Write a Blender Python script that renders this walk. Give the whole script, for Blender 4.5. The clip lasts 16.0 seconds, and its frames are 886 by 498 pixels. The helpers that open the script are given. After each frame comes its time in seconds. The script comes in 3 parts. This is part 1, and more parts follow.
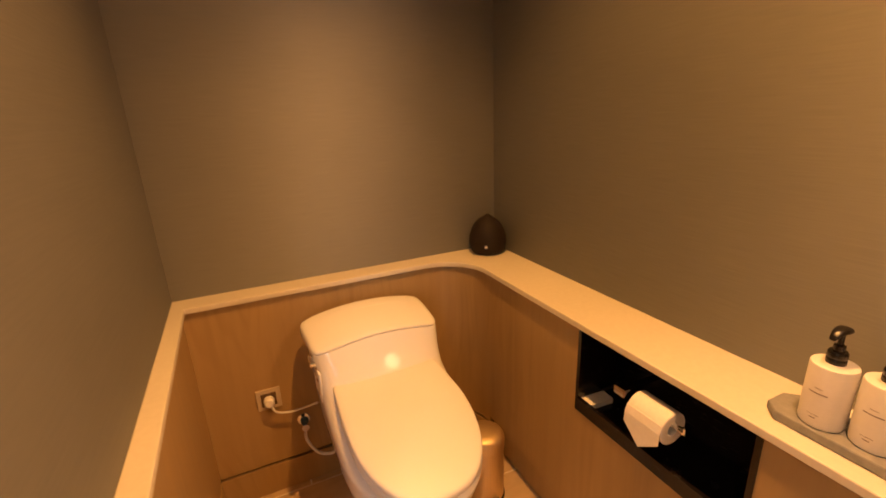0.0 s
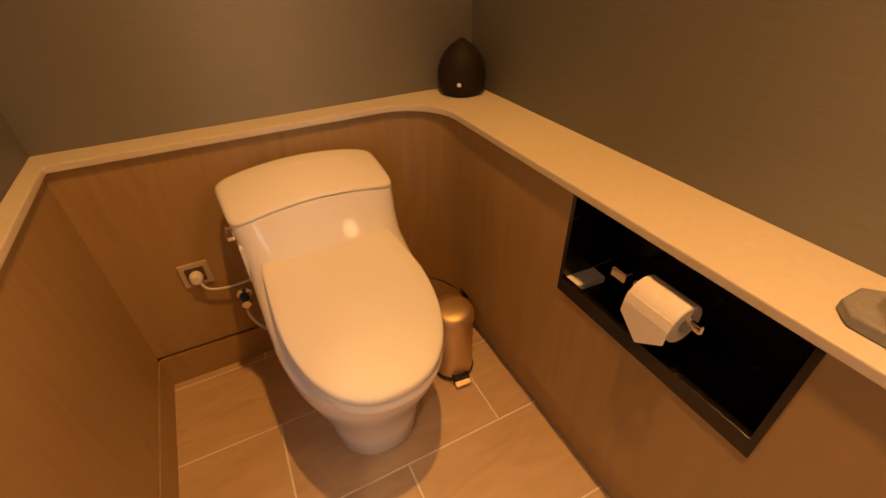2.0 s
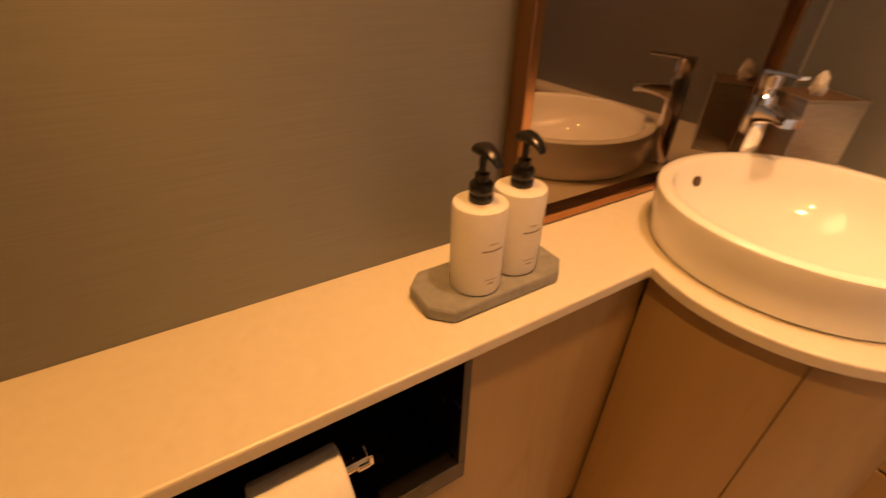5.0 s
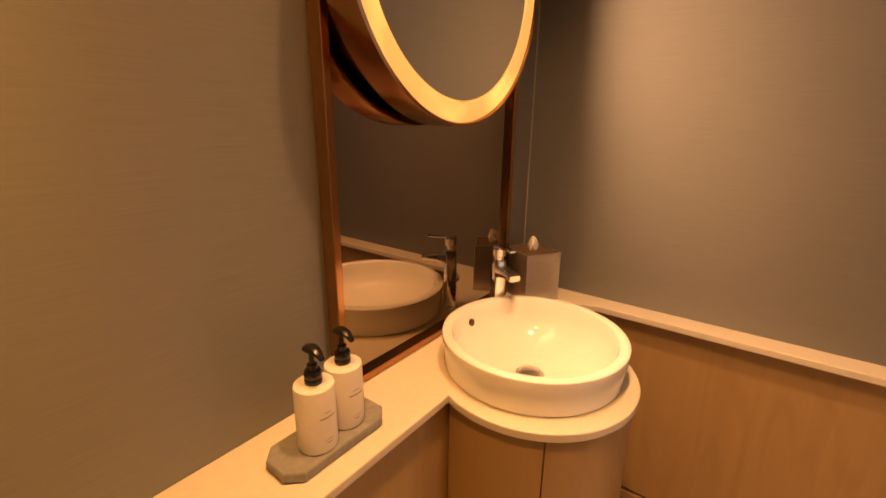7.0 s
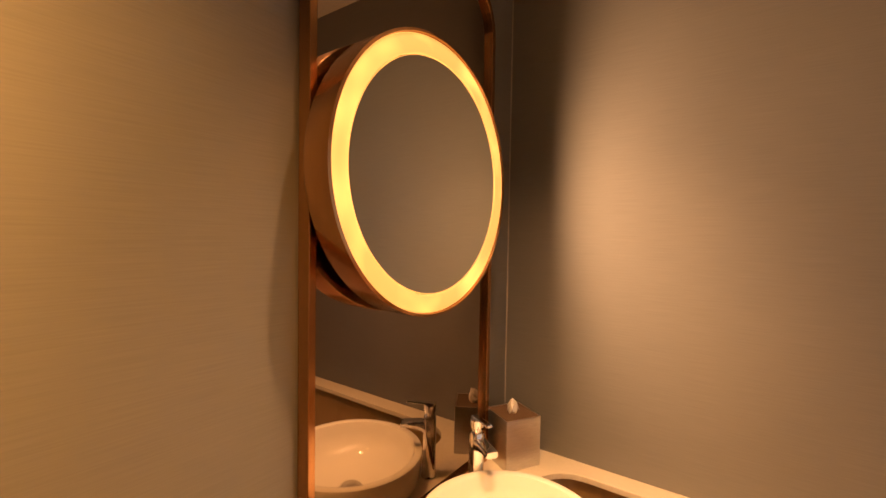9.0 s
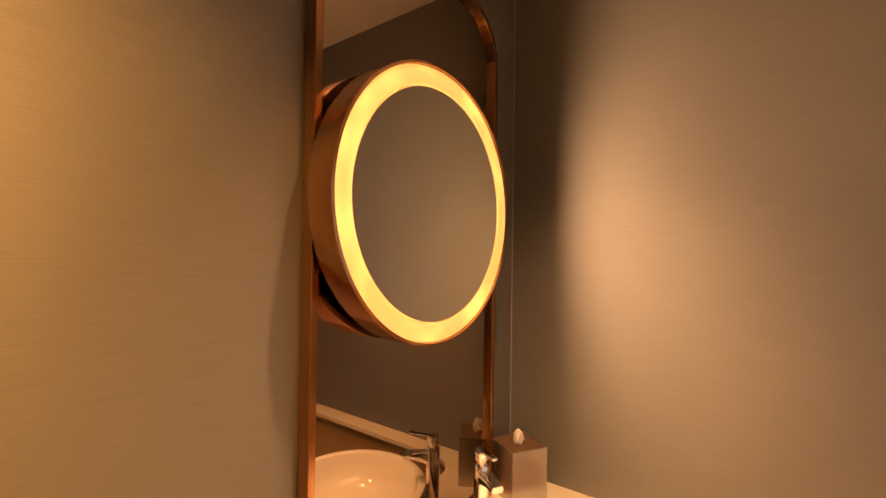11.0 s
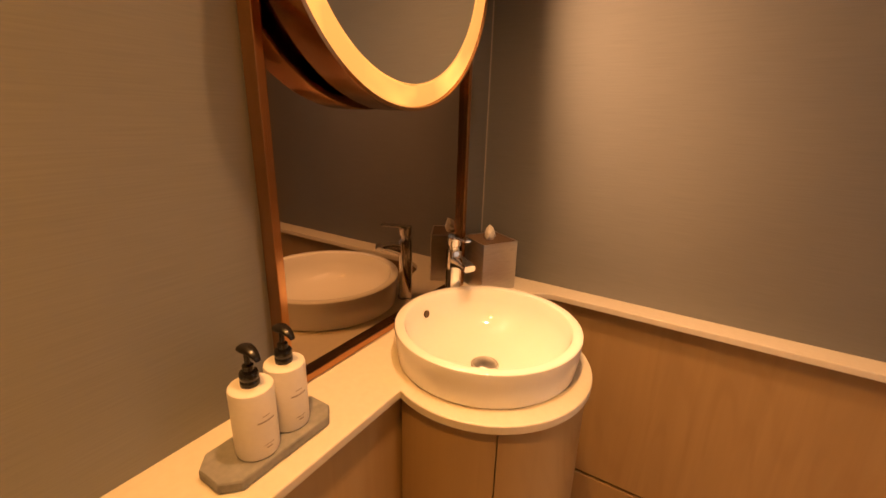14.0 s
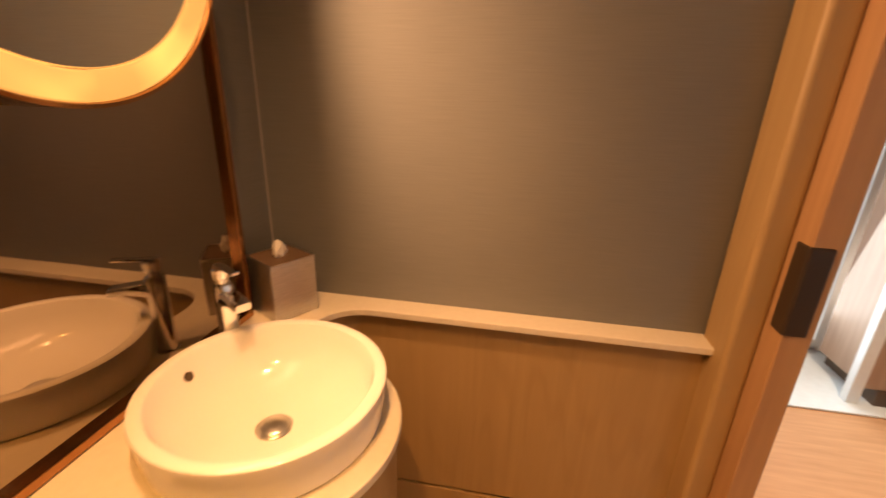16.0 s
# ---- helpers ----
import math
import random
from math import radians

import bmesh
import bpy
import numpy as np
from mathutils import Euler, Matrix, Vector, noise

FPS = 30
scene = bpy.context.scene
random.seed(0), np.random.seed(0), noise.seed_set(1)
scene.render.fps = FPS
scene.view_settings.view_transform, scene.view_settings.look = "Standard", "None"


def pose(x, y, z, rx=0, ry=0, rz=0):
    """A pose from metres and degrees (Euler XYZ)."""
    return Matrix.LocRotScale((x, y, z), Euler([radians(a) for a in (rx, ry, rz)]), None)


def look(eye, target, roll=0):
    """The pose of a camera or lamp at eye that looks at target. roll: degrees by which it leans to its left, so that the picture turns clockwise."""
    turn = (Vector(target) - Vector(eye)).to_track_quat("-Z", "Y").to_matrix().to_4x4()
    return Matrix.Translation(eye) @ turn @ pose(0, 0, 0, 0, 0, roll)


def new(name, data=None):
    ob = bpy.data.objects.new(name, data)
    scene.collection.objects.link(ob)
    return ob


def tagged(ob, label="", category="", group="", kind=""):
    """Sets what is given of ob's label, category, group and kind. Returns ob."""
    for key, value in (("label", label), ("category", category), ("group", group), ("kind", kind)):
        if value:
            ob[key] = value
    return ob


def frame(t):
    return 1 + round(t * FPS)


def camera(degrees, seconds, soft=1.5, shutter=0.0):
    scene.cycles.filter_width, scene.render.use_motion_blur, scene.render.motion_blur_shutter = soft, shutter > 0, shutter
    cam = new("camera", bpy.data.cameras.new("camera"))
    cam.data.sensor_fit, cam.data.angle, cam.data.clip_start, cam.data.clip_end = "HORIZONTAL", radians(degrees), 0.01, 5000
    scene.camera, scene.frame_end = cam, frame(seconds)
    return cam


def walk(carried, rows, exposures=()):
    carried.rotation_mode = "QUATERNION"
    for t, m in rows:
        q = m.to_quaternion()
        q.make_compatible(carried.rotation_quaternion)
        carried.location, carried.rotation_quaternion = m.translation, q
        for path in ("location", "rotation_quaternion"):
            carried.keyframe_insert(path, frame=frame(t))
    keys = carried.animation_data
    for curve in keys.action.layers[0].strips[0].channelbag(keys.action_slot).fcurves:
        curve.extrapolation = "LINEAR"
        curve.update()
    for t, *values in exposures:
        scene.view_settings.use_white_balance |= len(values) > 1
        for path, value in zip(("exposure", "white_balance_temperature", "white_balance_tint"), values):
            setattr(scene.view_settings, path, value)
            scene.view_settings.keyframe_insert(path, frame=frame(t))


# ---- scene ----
cam = camera(91.9, 16.0, soft=1.5, shutter=0.35)
PATH = [
    (0, (-0.994, -1.63, 1.42), (-0.21, 0.112, 0.831), -2.4),
    (0.5, (-0.886, -1.543, 1.372), (-0.126, 0.122, 0.572), -1.8),
    (1, (-0.834, -1.479, 1.313), (-0.133, 0.112, 0.322), -1.7),
    (1.5, (-0.821, -1.434, 1.289), (-0.141, 0.08, 0.174), -1.6),
    (2, (-0.805, -1.386, 1.275), (-0.097, 0.069, 0.099), -1.6),
    (2.5, (-0.756, -1.295, 1.237), (0.074, 0.076, 0.041), -1.4),
    (3, (-0.667, -1.18, 1.213), (0.403, -0.015, -0.022), -0.8),
    (3.5, (-0.577, -1.112, 1.218), (0.786, -0.365, -0.034), -0.5),
    (4, (-0.493, -1.072, 1.218), (1.047, -0.822, -0.040), -0.2),
    (4.5, (-0.449, -1.045, 1.225), (1.065, -1.42, -0.018), 0.8),
    (5, (-0.487, -1.049, 1.215), (0.948, -1.935, 0.114), 1.2),
    (7.5, (-0.683, -0.946, 1.458), (0.452, -2.526, 0.996), 1.1),
    (8, (-0.694, -0.946, 1.5), (0.453, -2.548, 1.205), 1.0),
    (8.5, (-0.704, -0.947, 1.54), (0.455, -2.568, 1.38), 0.9),
    (9, (-0.714, -0.947, 1.585), (0.458, -2.565, 1.517), 0.9),
    (11.5, (-0.709, -0.957, 1.6), (0.479, -2.566, 1.633), 0.8),
    (12, (-0.705, -0.965, 1.557), (0.469, -2.582, 1.473), 0.7),
    (12.5, (-0.692, -0.975, 1.515), (0.448, -2.595, 1.285), 0.7),
    (13, (-0.679, -0.988, 1.471), (0.422, -2.616, 1.095), 0.9),
    (13.5, (-0.67, -0.992, 1.429), (0.382, -2.618, 0.923), 1.3),
    (14, (-0.668, -1.0, 1.395), (0.339, -2.618, 0.783), 1.5),
    (14.5, (-0.664, -1.012, 1.381), (0.269, -2.642, 0.699), 1.8),
    (15, (-0.663, -1.04, 1.382), (0.138, -2.728, 0.673), 2.2),
    (15.5, (-0.679, -1.122, 1.395), (-0.045, -2.889, 0.690), 2.1),
    (16, (-0.702, -1.227, 1.428), (-0.386, -3.093, 0.742), 1.8),
]
EXPOSURES = [(0, 0.25), (1, -0.06), (2.5, -0.26), (4, -0.2), (5, -0.2), (7.5, 0.05), (9, 0.3), (11.5, 0.37), (12.5, 0.28), (14.5, -0.04), (16, 0.0)]
walk(cam, [(t, look(eye, target, roll)) for t, eye, target, roll in PATH], EXPOSURES)

# ---- light ----
world = bpy.data.worlds.new("world")
scene.world = world
world.use_nodes = True
sky = world.node_tree.nodes.new("ShaderNodeTexSky")
sky.sky_type, sky.sun_disc, sky.sun_elevation, sky.sun_rotation = "NISHITA", False, radians(35), radians(200)
world.node_tree.links.new(sky.outputs[0], world.node_tree.nodes["Background"].inputs[0])
world.node_tree.nodes["Background"].inputs[1].default_value = 0.1

H = 2.65            # ceiling
W, L = 1.29, 2.330  # room: x from -W to 0, y from -L to 0
ZL = 0.85           # top of the stone ledge
WARM = (1.0, 0.432, 0.10)
SOFT_WARM = (1.0, 0.51, 0.235)


def spot(name, x, y, power, size, aim, color, blend=1.0, radius=0.025):
    data = bpy.data.lights.new(name, "SPOT")
    data.energy, data.color, data.spot_size, data.spot_blend, data.shadow_soft_size = power, color, radians(size), blend, radius
    ob = new(name, data)
    ob.matrix_world = look((x, y, H - 0.03), aim)
    return ob


spot("downlight_lamp_toilet", -0.52, -0.98, 148, 106, (-0.66, -0.88, 0), WARM)
spot("downlight_lamp_basin", -0.47, -1.56, 98, 74, (-0.38, -1.86, 0.9), (1.0, 0.485, 0.20))
ring = bpy.data.lights.new("ring_mirror_light", "AREA")
ring.energy, ring.color, ring.shape, ring.size = 16, SOFT_WARM, "DISK", 0.62
ring.spread = radians(172)
new("ring_mirror_light", ring).matrix_world = look((-0.127, -1.752, 1.716), (-1.0, -1.7525, 1.716))
day = bpy.data.lights.new("window_daylight", "AREA")
day.energy, day.color, day.shape, day.size, day.size_y = 32, (0.80, 0.93, 1.0), "RECTANGLE", 1.6, 2.0
# Added warm fill with no visible source; brightens the floor outside the door.
outer = bpy.data.lights.new("added_outer_fill", "SPOT")
outer.energy, outer.color, outer.spot_size, outer.spot_blend, outer.shadow_soft_size = 150, (1.0, 0.72, 0.45), radians(120), 1.0, 0.05
new("added_outer_fill", outer).matrix_world = look((-2.1, -2.5, H - 0.03), (-2.1, -2.6, 0))
new("window_daylight", day).matrix_world = look((-2.45, -3.52, 1.3), (-3.2, -1.8, 0.9))
day.spread = radians(125)


# ---- materials ----
def mat(name, color, rough=0.5, metal=0.0, coat=0.0, spec=0.5):
    m = bpy.data.materials.new(name)
    m.use_nodes = True
    b = m.node_tree.nodes["Principled BSDF"]
    b.inputs["Base Color"].default_value = (*color, 1)
    b.inputs["Roughness"].default_value = rough
    b.inputs["Metallic"].default_value = metal
    b.inputs["Coat Weight"].default_value = coat
    b.inputs["Specular IOR Level"].default_value = spec
    return m


def textured(name, dark, light, scale, rough=(0.4, 0.5), bump=0.1, stretch=(1, 1, 1), detail=4.0, dist=0.002, metal=0.0, spec=0.5, second=None, random_tint=0.0, distort=0.0):
    """Colour, gloss and relief from stretched noise, with a second, larger-scale variation."""
    m = mat(name, light, rough[0], metal, 0, spec)
    nt = m.node_tree
    b = nt.nodes["Principled BSDF"]
    co = nt.nodes.new("ShaderNodeTexCoord")
    mp = nt.nodes.new("ShaderNodeMapping")
    mp.inputs["Scale"].default_value = stretch
    nt.links.new(co.outputs["Object"], mp.inputs[0])
    vec = mp.outputs[0]
    if random_tint:
        info = nt.nodes.new("ShaderNodeObjectInfo")
        mul = nt.nodes.new("ShaderNodeMath")
        mul.operation = "MULTIPLY"
        mul.inputs[1].default_value = 37.0
        nt.links.new(info.outputs["Random"], mul.inputs[0])
        nt.links.new(mul.outputs[0], mp.inputs["Location"])
    n1 = nt.nodes.new("ShaderNodeTexNoise")
    n1.inputs["Scale"].default_value, n1.inputs["Detail"].default_value, n1.inputs["Distortion"].default_value = scale, detail, distort
    nt.links.new(vec, n1.inputs["Vector"])
    n2 = nt.nodes.new("ShaderNodeTexNoise")
    n2.inputs["Scale"].default_value, n2.inputs["Detail"].default_value = (second or 2.5), 3
    nt.links.new(co.outputs["Object"], n2.inputs["Vector"])
    mix = nt.nodes.new("ShaderNodeMath")
    mix.operation = "MULTIPLY_ADD"
    mix.inputs[1].default_value = 0.35
    nt.links.new(n2.outputs[0], mix.inputs[0])
    sub = nt.nodes.new("ShaderNodeMath")
    sub.operation = "MULTIPLY"
    sub.inputs[1].default_value = 0.65
    nt.links.new(n1.outputs[0], sub.inputs[0])
    nt.links.new(sub.outputs[0], mix.inputs[2])
    ramp = nt.nodes.new("ShaderNodeValToRGB")
    ramp.color_ramp.elements[0].position, ramp.color_ramp.elements[1].position = 0.32, 0.68
    ramp.color_ramp.elements[0].color, ramp.color_ramp.elements[1].color = (*dark, 1), (*light, 1)
    nt.links.new(mix.outputs[0], ramp.inputs[0])
    nt.links.new(ramp.outputs[0], b.inputs["Base Color"])
    rr = nt.nodes.new("ShaderNodeMapRange")
    rr.inputs[3].default_value, rr.inputs[4].default_value = rough
    nt.links.new(n1.outputs[0], rr.inputs[0])
    nt.links.new(rr.outputs[0], b.inputs["Roughness"])
    bp = nt.nodes.new("ShaderNodeBump")
    bp.inputs["Strength"].default_value, bp.inputs["Distance"].default_value = bump, dist
    nt.links.new(n1.outputs[0], bp.inputs["Height"])
    nt.links.new(bp.outputs[0], b.inputs["Normal"])
    return m


WALL = textured("grey_grasscloth", (0.225, 0.226, 0.222), (0.27, 0.269, 0.262), 1.0, (0.62, 0.71), 0.07, (9, 9, 420), 4, 0.0007, metal=0.58, spec=1.0)


def brushed(m, amount):
    """Sheen drawn out across horizontal fibres: glints stretch up and down the wall."""
    nt = m.node_tree
    b = nt.nodes["Principled BSDF"]
    up = nt.nodes.new("ShaderNodeCombineXYZ")
    up.inputs[2].default_value = 1.0
    b.inputs["Anisotropic"].default_value = amount
    nt.links.new(up.outputs[0], b.inputs["Tangent"])


brushed(WALL, 0.72)
OAK = textured("oak_laminate", (0.35, 0.235, 0.105), (0.415, 0.285, 0.13), 1.0, (0.4, 0.48), 0.04, (16, 16, 0.9), 6, 0.0005, second=1.6, distort=1.6)


def figure(m, amount):
    """Long arched growth lines over a veneer."""
    nt = m.node_tree
    b = nt.nodes["Principled BSDF"]
    src = b.inputs["Base Color"].links[0].from_socket
    co = nt.nodes.new("ShaderNodeTexCoord")
    mp = nt.nodes.new("ShaderNodeMapping")
    mp.inputs["Scale"].default_value = (3.2, 3.2, 0.42)
    nt.links.new(co.outputs["Object"], mp.inputs[0])
    nz = nt.nodes.new("ShaderNodeTexNoise")
    nz.inputs["Scale"].default_value, nz.inputs["Detail"].default_value, nz.inputs["Roughness"].default_value = 1.3, 2.0, 0.35
    nt.links.new(mp.outputs[0], nz.inputs["Vector"])
    rings = nt.nodes.new("ShaderNodeMath")
    rings.operation = "MULTIPLY"
    rings.inputs[1].default_value = 130.0
    nt.links.new(nz.outputs[0], rings.inputs[0])
    wave = nt.nodes.new("ShaderNodeMath")
    wave.operation = "SINE"
    nt.links.new(rings.outputs[0], wave.inputs[0])
    sharp = nt.nodes.new("ShaderNodeMapRange")
    sharp.inputs[1].default_value, sharp.inputs[2].default_value, sharp.inputs[3].default_value, sharp.inputs[4].default_value = 0.3, 1.0, 0.0, amount
    nt.links.new(wave.outputs[0], sharp.inputs[0])
    patch = nt.nodes.new("ShaderNodeTexNoise")
    patch.inputs["Scale"].default_value, patch.inputs["Detail"].default_value = 3.0, 1.0
    nt.links.new(co.outputs["Object"], patch.inputs["Vector"])
    gate = nt.nodes.new("ShaderNodeMapRange")
    gate.inputs[1].default_value, gate.inputs[2].default_value = 0.45, 0.62
    nt.links.new(patch.outputs[0], gate.inputs[0])
    fac = nt.nodes.new("ShaderNodeMath")
    fac.operation = "MULTIPLY"
    nt.links.new(sharp.outputs[0], fac.inputs[0])
    nt.links.new(gate.outputs[0], fac.inputs[1])
    mix = nt.nodes.new("ShaderNodeMix")
    mix.data_type, mix.blend_type = "RGBA", "MULTIPLY"
    mix.inputs[7].default_value = (0.62, 0.52, 0.42, 1)
    nt.links.new(fac.outputs[0], mix.inputs[0])
    nt.links.new(src, mix.inputs[6])
    nt.links.new(mix.outputs[2], b.inputs["Base Color"])


figure(OAK, 0.17)
TILE = textured("wood_look_tile", (0.46, 0.335, 0.20), (0.60, 0.45, 0.28), 1.0, (0.35, 0.5), 0.05, (5, 16, 8), 6, 0.0005, random_tint=1, distort=1.2)
GROUT = textured("light_grout", (0.74, 0.71, 0.66), (0.82, 0.79, 0.74), 160, (0.8, 0.9), 0.2)
STONE = textured("cream_solid_surface", (0.66, 0.61, 0.51), (0.71, 0.66, 0.56), 60, (0.35, 0.42), 0.02, second=5)
CEIL = textured("ceiling_paint", (0.46, 0.45, 0.43), (0.52, 0.51, 0.49), 40, (0.8, 0.9), 0.05)
CERAMIC = textured("white_glazed_ceramic", (0.83, 0.82, 0.80), (0.86, 0.85, 0.83), 6, (0.07, 0.1), 0.0, spec=0.5)
LIDPL = textured("white_seat_plastic", (0.80, 0.785, 0.74), (0.83, 0.815, 0.77), 8, (0.42, 0.48), 0.01)
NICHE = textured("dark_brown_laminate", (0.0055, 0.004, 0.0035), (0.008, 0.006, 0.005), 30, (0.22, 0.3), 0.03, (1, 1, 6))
BRONZE = textured("bronze_metal", (0.38, 0.20, 0.09), (0.46, 0.25, 0.12), 30, (0.16, 0.22), 0.01, (1, 1, 0.2), metal=1.0)
GOLD = textured("champagne_gold_metal", (0.74, 0.58, 0.34), (0.82, 0.66, 0.41), 30, (0.48, 0.56), 0.02, (8, 8, 0.3), metal=1.0)
CHROME = mat("chrome", (0.85, 0.85, 0.86), 0.05, 1.0)
STEEL = textured("brushed_steel", (0.52, 0.51, 0.49), (0.66, 0.65, 0.63), 40, (0.25, 0.38), 0.05, (1, 1, 12), metal=1.0)
BLACK = textured("black_plastic", (0.008, 0.007, 0.007), (0.014, 0.012, 0.011), 40, (0.18, 0.3), 0.02)
CONCRETE = textured("grey_concrete", (0.20, 0.20, 0.195), (0.28, 0.275, 0.265), 70, (0.6, 0.75), 0.15, second=18)
BOTTLE = textured("matt_white_plastic", (0.74, 0.71, 0.67), (0.78, 0.75, 0.71), 90, (0.36, 0.44), 0.03)
PAPER = textured("tissue_paper", (0.76, 0.73, 0.69), (0.82, 0.79, 0.75), 120, (0.85, 0.95), 0.25, dist=0.001)
INK = mat("printed_grey_ink", (0.30, 0.25, 0.22), 0.6)
POT = textured("dark_brown_ceramic", (0.014, 0.009, 0.007), (0.026, 0.018, 0.014), 14, (0.55, 0.68), 0.1, (1, 1, 3), spec=0.2)
WHITEPL = mat("white_plastic", (0.78, 0.77, 0.75), 0.35)
BEIGEPL = textured("champagne_socket_plate", (0.50, 0.42, 0.31), (0.56, 0.47, 0.35), 60, (0.35, 0.45), 0.03)
DARKPL = mat("brown_plastic_insert", (0.10, 0.06, 0.035), 0.4)
TINTED = mat("bronze_tinted_mirror", (0.34, 0.285, 0.23), 0.012, 1.0)
MIRROR = mat("silvered_mirror", (0.86, 0.86, 0.78), 0.01, 1.0)
GREYSEAL = mat("grey_sealant", (0.40, 0.37, 0.33), 0.6)
# Flat dark brown standing in for shade in joints, door seams and the overflow.
SHADOWGAP = mat("painted_gap_shade", (0.09, 0.06, 0.035), 0.8)
OUTFLOOR = textured("warm_oak_floor", (0.52, 0.26, 0.12), (0.64, 0.34, 0.17), 1.0, (0.55, 0.65), 0.04, (4, 40, 4), 5, 0.0005, spec=0.2)
OUTWALL = textured("white_painted_wall", (0.74, 0.75, 0.75), (0.8, 0.81, 0.81), 30, (0.7, 0.8), 0.05)
OUTWOOD = textured("rosy_wood_cladding", (0.36, 0.23, 0.16), (0.46, 0.31, 0.22), 1.0, (0.4, 0.5), 0.04, (40, 40, 2), 5, 0.0005)
JAMB = textured("orange_oak_veneer", (0.38, 0.22, 0.11), (0.47, 0.29, 0.15), 1.0, (0.38, 0.46), 0.04, (40, 40, 1.6), 5, 0.0005)


def glow(name, color, strength):
    m = mat(name, (0.3, 0.22, 0.13), 0.4)
    b = m.node_tree.nodes["Principled BSDF"]
    b.inputs["Emission Color"].default_value = (*color, 1)
    b.inputs["Emission Strength"].default_value = strength
    return m


RING = glow("ring_light_diffuser", (1.0, 0.43, 0.09), 1.0)
nt_ = RING.node_tree
leds = nt_.nodes.new("ShaderNodeTexNoise")
leds.inputs["Scale"].default_value, leds.inputs["Detail"].default_value = 5.0, 1.0
span = nt_.nodes.new("ShaderNodeMapRange")
span.inputs[1].default_value, span.inputs[2].default_value, span.inputs[3].default_value, span.inputs[4].default_value = 0.45, 0.75, 0.92, 1.75
nt_.links.new(leds.outputs[0], span.inputs[0])
nt_.links.new(span.outputs[0], nt_.nodes["Principled BSDF"].inputs["Emission Strength"])
LAMP = glow("downlight_lens", WARM, 6.0)
SKYGLOW = glow("daylight_backdrop", (0.80, 0.93, 1.0), 1.0)


# ---- mesh tools ----
def put(name, bm, material, parent=None, smooth=False, bevel=0.0, segments=2, weld=True):
    if weld:
        bmesh.ops.remove_doubles(bm, verts=bm.verts, dist=1e-5)
    bmesh.ops.recalc_face_normals(bm, faces=bm.faces)
    me = bpy.data.meshes.new(name)
    bm.to_mesh(me)
    bm.free()
    me.materials.append(material)
    ob = new(name, me)
    if smooth:
        me.shade_smooth()
        me.set_sharp_from_angle(angle=radians(38))
    if bevel:
        mod = ob.modifiers.new("edges", "BEVEL")
        mod.width, mod.segments, mod.limit_method, mod.angle_limit = bevel, segments, "ANGLE", radians(35)
    if parent:
        ob.parent = parent
    return ob


def add_box(bm, x0, x1, y0, y1, z0, z1):
    v = [bm.verts.new(p) for p in ((x0, y0, z0), (x1, y0, z0), (x1, y1, z0), (x0, y1, z0), (x0, y0, z1), (x1, y0, z1), (x1, y1, z1), (x0, y1, z1))]
    for f in ((3, 2, 1, 0), (4, 5, 6, 7), (0, 1, 5, 4), (1, 2, 6, 5), (2, 3, 7, 6), (3, 0, 4, 7)):
        bm.faces.new([v[i] for i in f])
    return v


def boxes(*sizes):
    bm = bmesh.new()
    for s in sizes:
        add_box(bm, *s)
    return bm


def box(name, material, parent, x0, x1, y0, y1, z0, z1, bevel=0.0):
    return put(name, boxes((x0, x1, y0, y1, z0, z1)), material, parent, bevel=bevel)


def loft(rings, bm=None, cap=(True, True)):
    bm = bm or bmesh.new()
    rows = [[bm.verts.new(p) for p in ring] for ring in rings]
    n = len(rows[0])
    for a, b in zip(rows, rows[1:]):
        for i in range(n):
            bm.faces.new((a[i], a[(i + 1) % n], b[(i + 1) % n], b[i]))
    if cap[0]:
        bm.faces.new(rows[0][::-1])
    if cap[1]:
        bm.faces.new(rows[-1])
    return bm


def lathe(profile, seg=40, cx=0.0, cy=0.0, bm=None, cap=(True, True)):
    """Turned shape from (radius, height) pairs."""
    return loft([[(cx + r * math.cos(2 * math.pi * i / seg), cy + r * math.sin(2 * math.pi * i / seg), z) for i in range(seg)] for r, z in profile], bm, cap)


def prism(outline, z0, z1, bm=None):
    return loft([[(x, y, z0) for x, y in outline], [(x, y, z1) for x, y in outline]], bm)


def arc(cx, cy, r, a0, a1, n=16):
    return [(cx + r * math.cos(radians(a0 + (a1 - a0) * i / n)), cy + r * math.sin(radians(a0 + (a1 - a0) * i / n))) for i in range(n + 1)]


def strip(line, thick, z0, z1):
    """An upright board of that thickness to the left of a plan line."""
    pts = [Vector(p) for p in line]
    back = []
    for i, p in enumerate(pts):
        a, b = pts[max(i - 1, 0)], pts[min(i + 1, len(pts) - 1)]
        d = (b - a).normalized()
        back.append(p + Vector((-d.y, d.x)) * thick)
    bm = bmesh.new()
    rows = [[bm.verts.new((q.x, q.y, z)) for q, z in ((p, z0), (p, z1), (b, z1), (b, z0))] for p, b in zip(pts, back)]
    for a, b in zip(rows, rows[1:]):
        for i in range(4):
            bm.faces.new((a[i], a[(i + 1) % 4], b[(i + 1) % 4], b[i]))
    bm.faces.new(rows[0][::-1])
    bm.faces.new(rows[-1])
    return bm


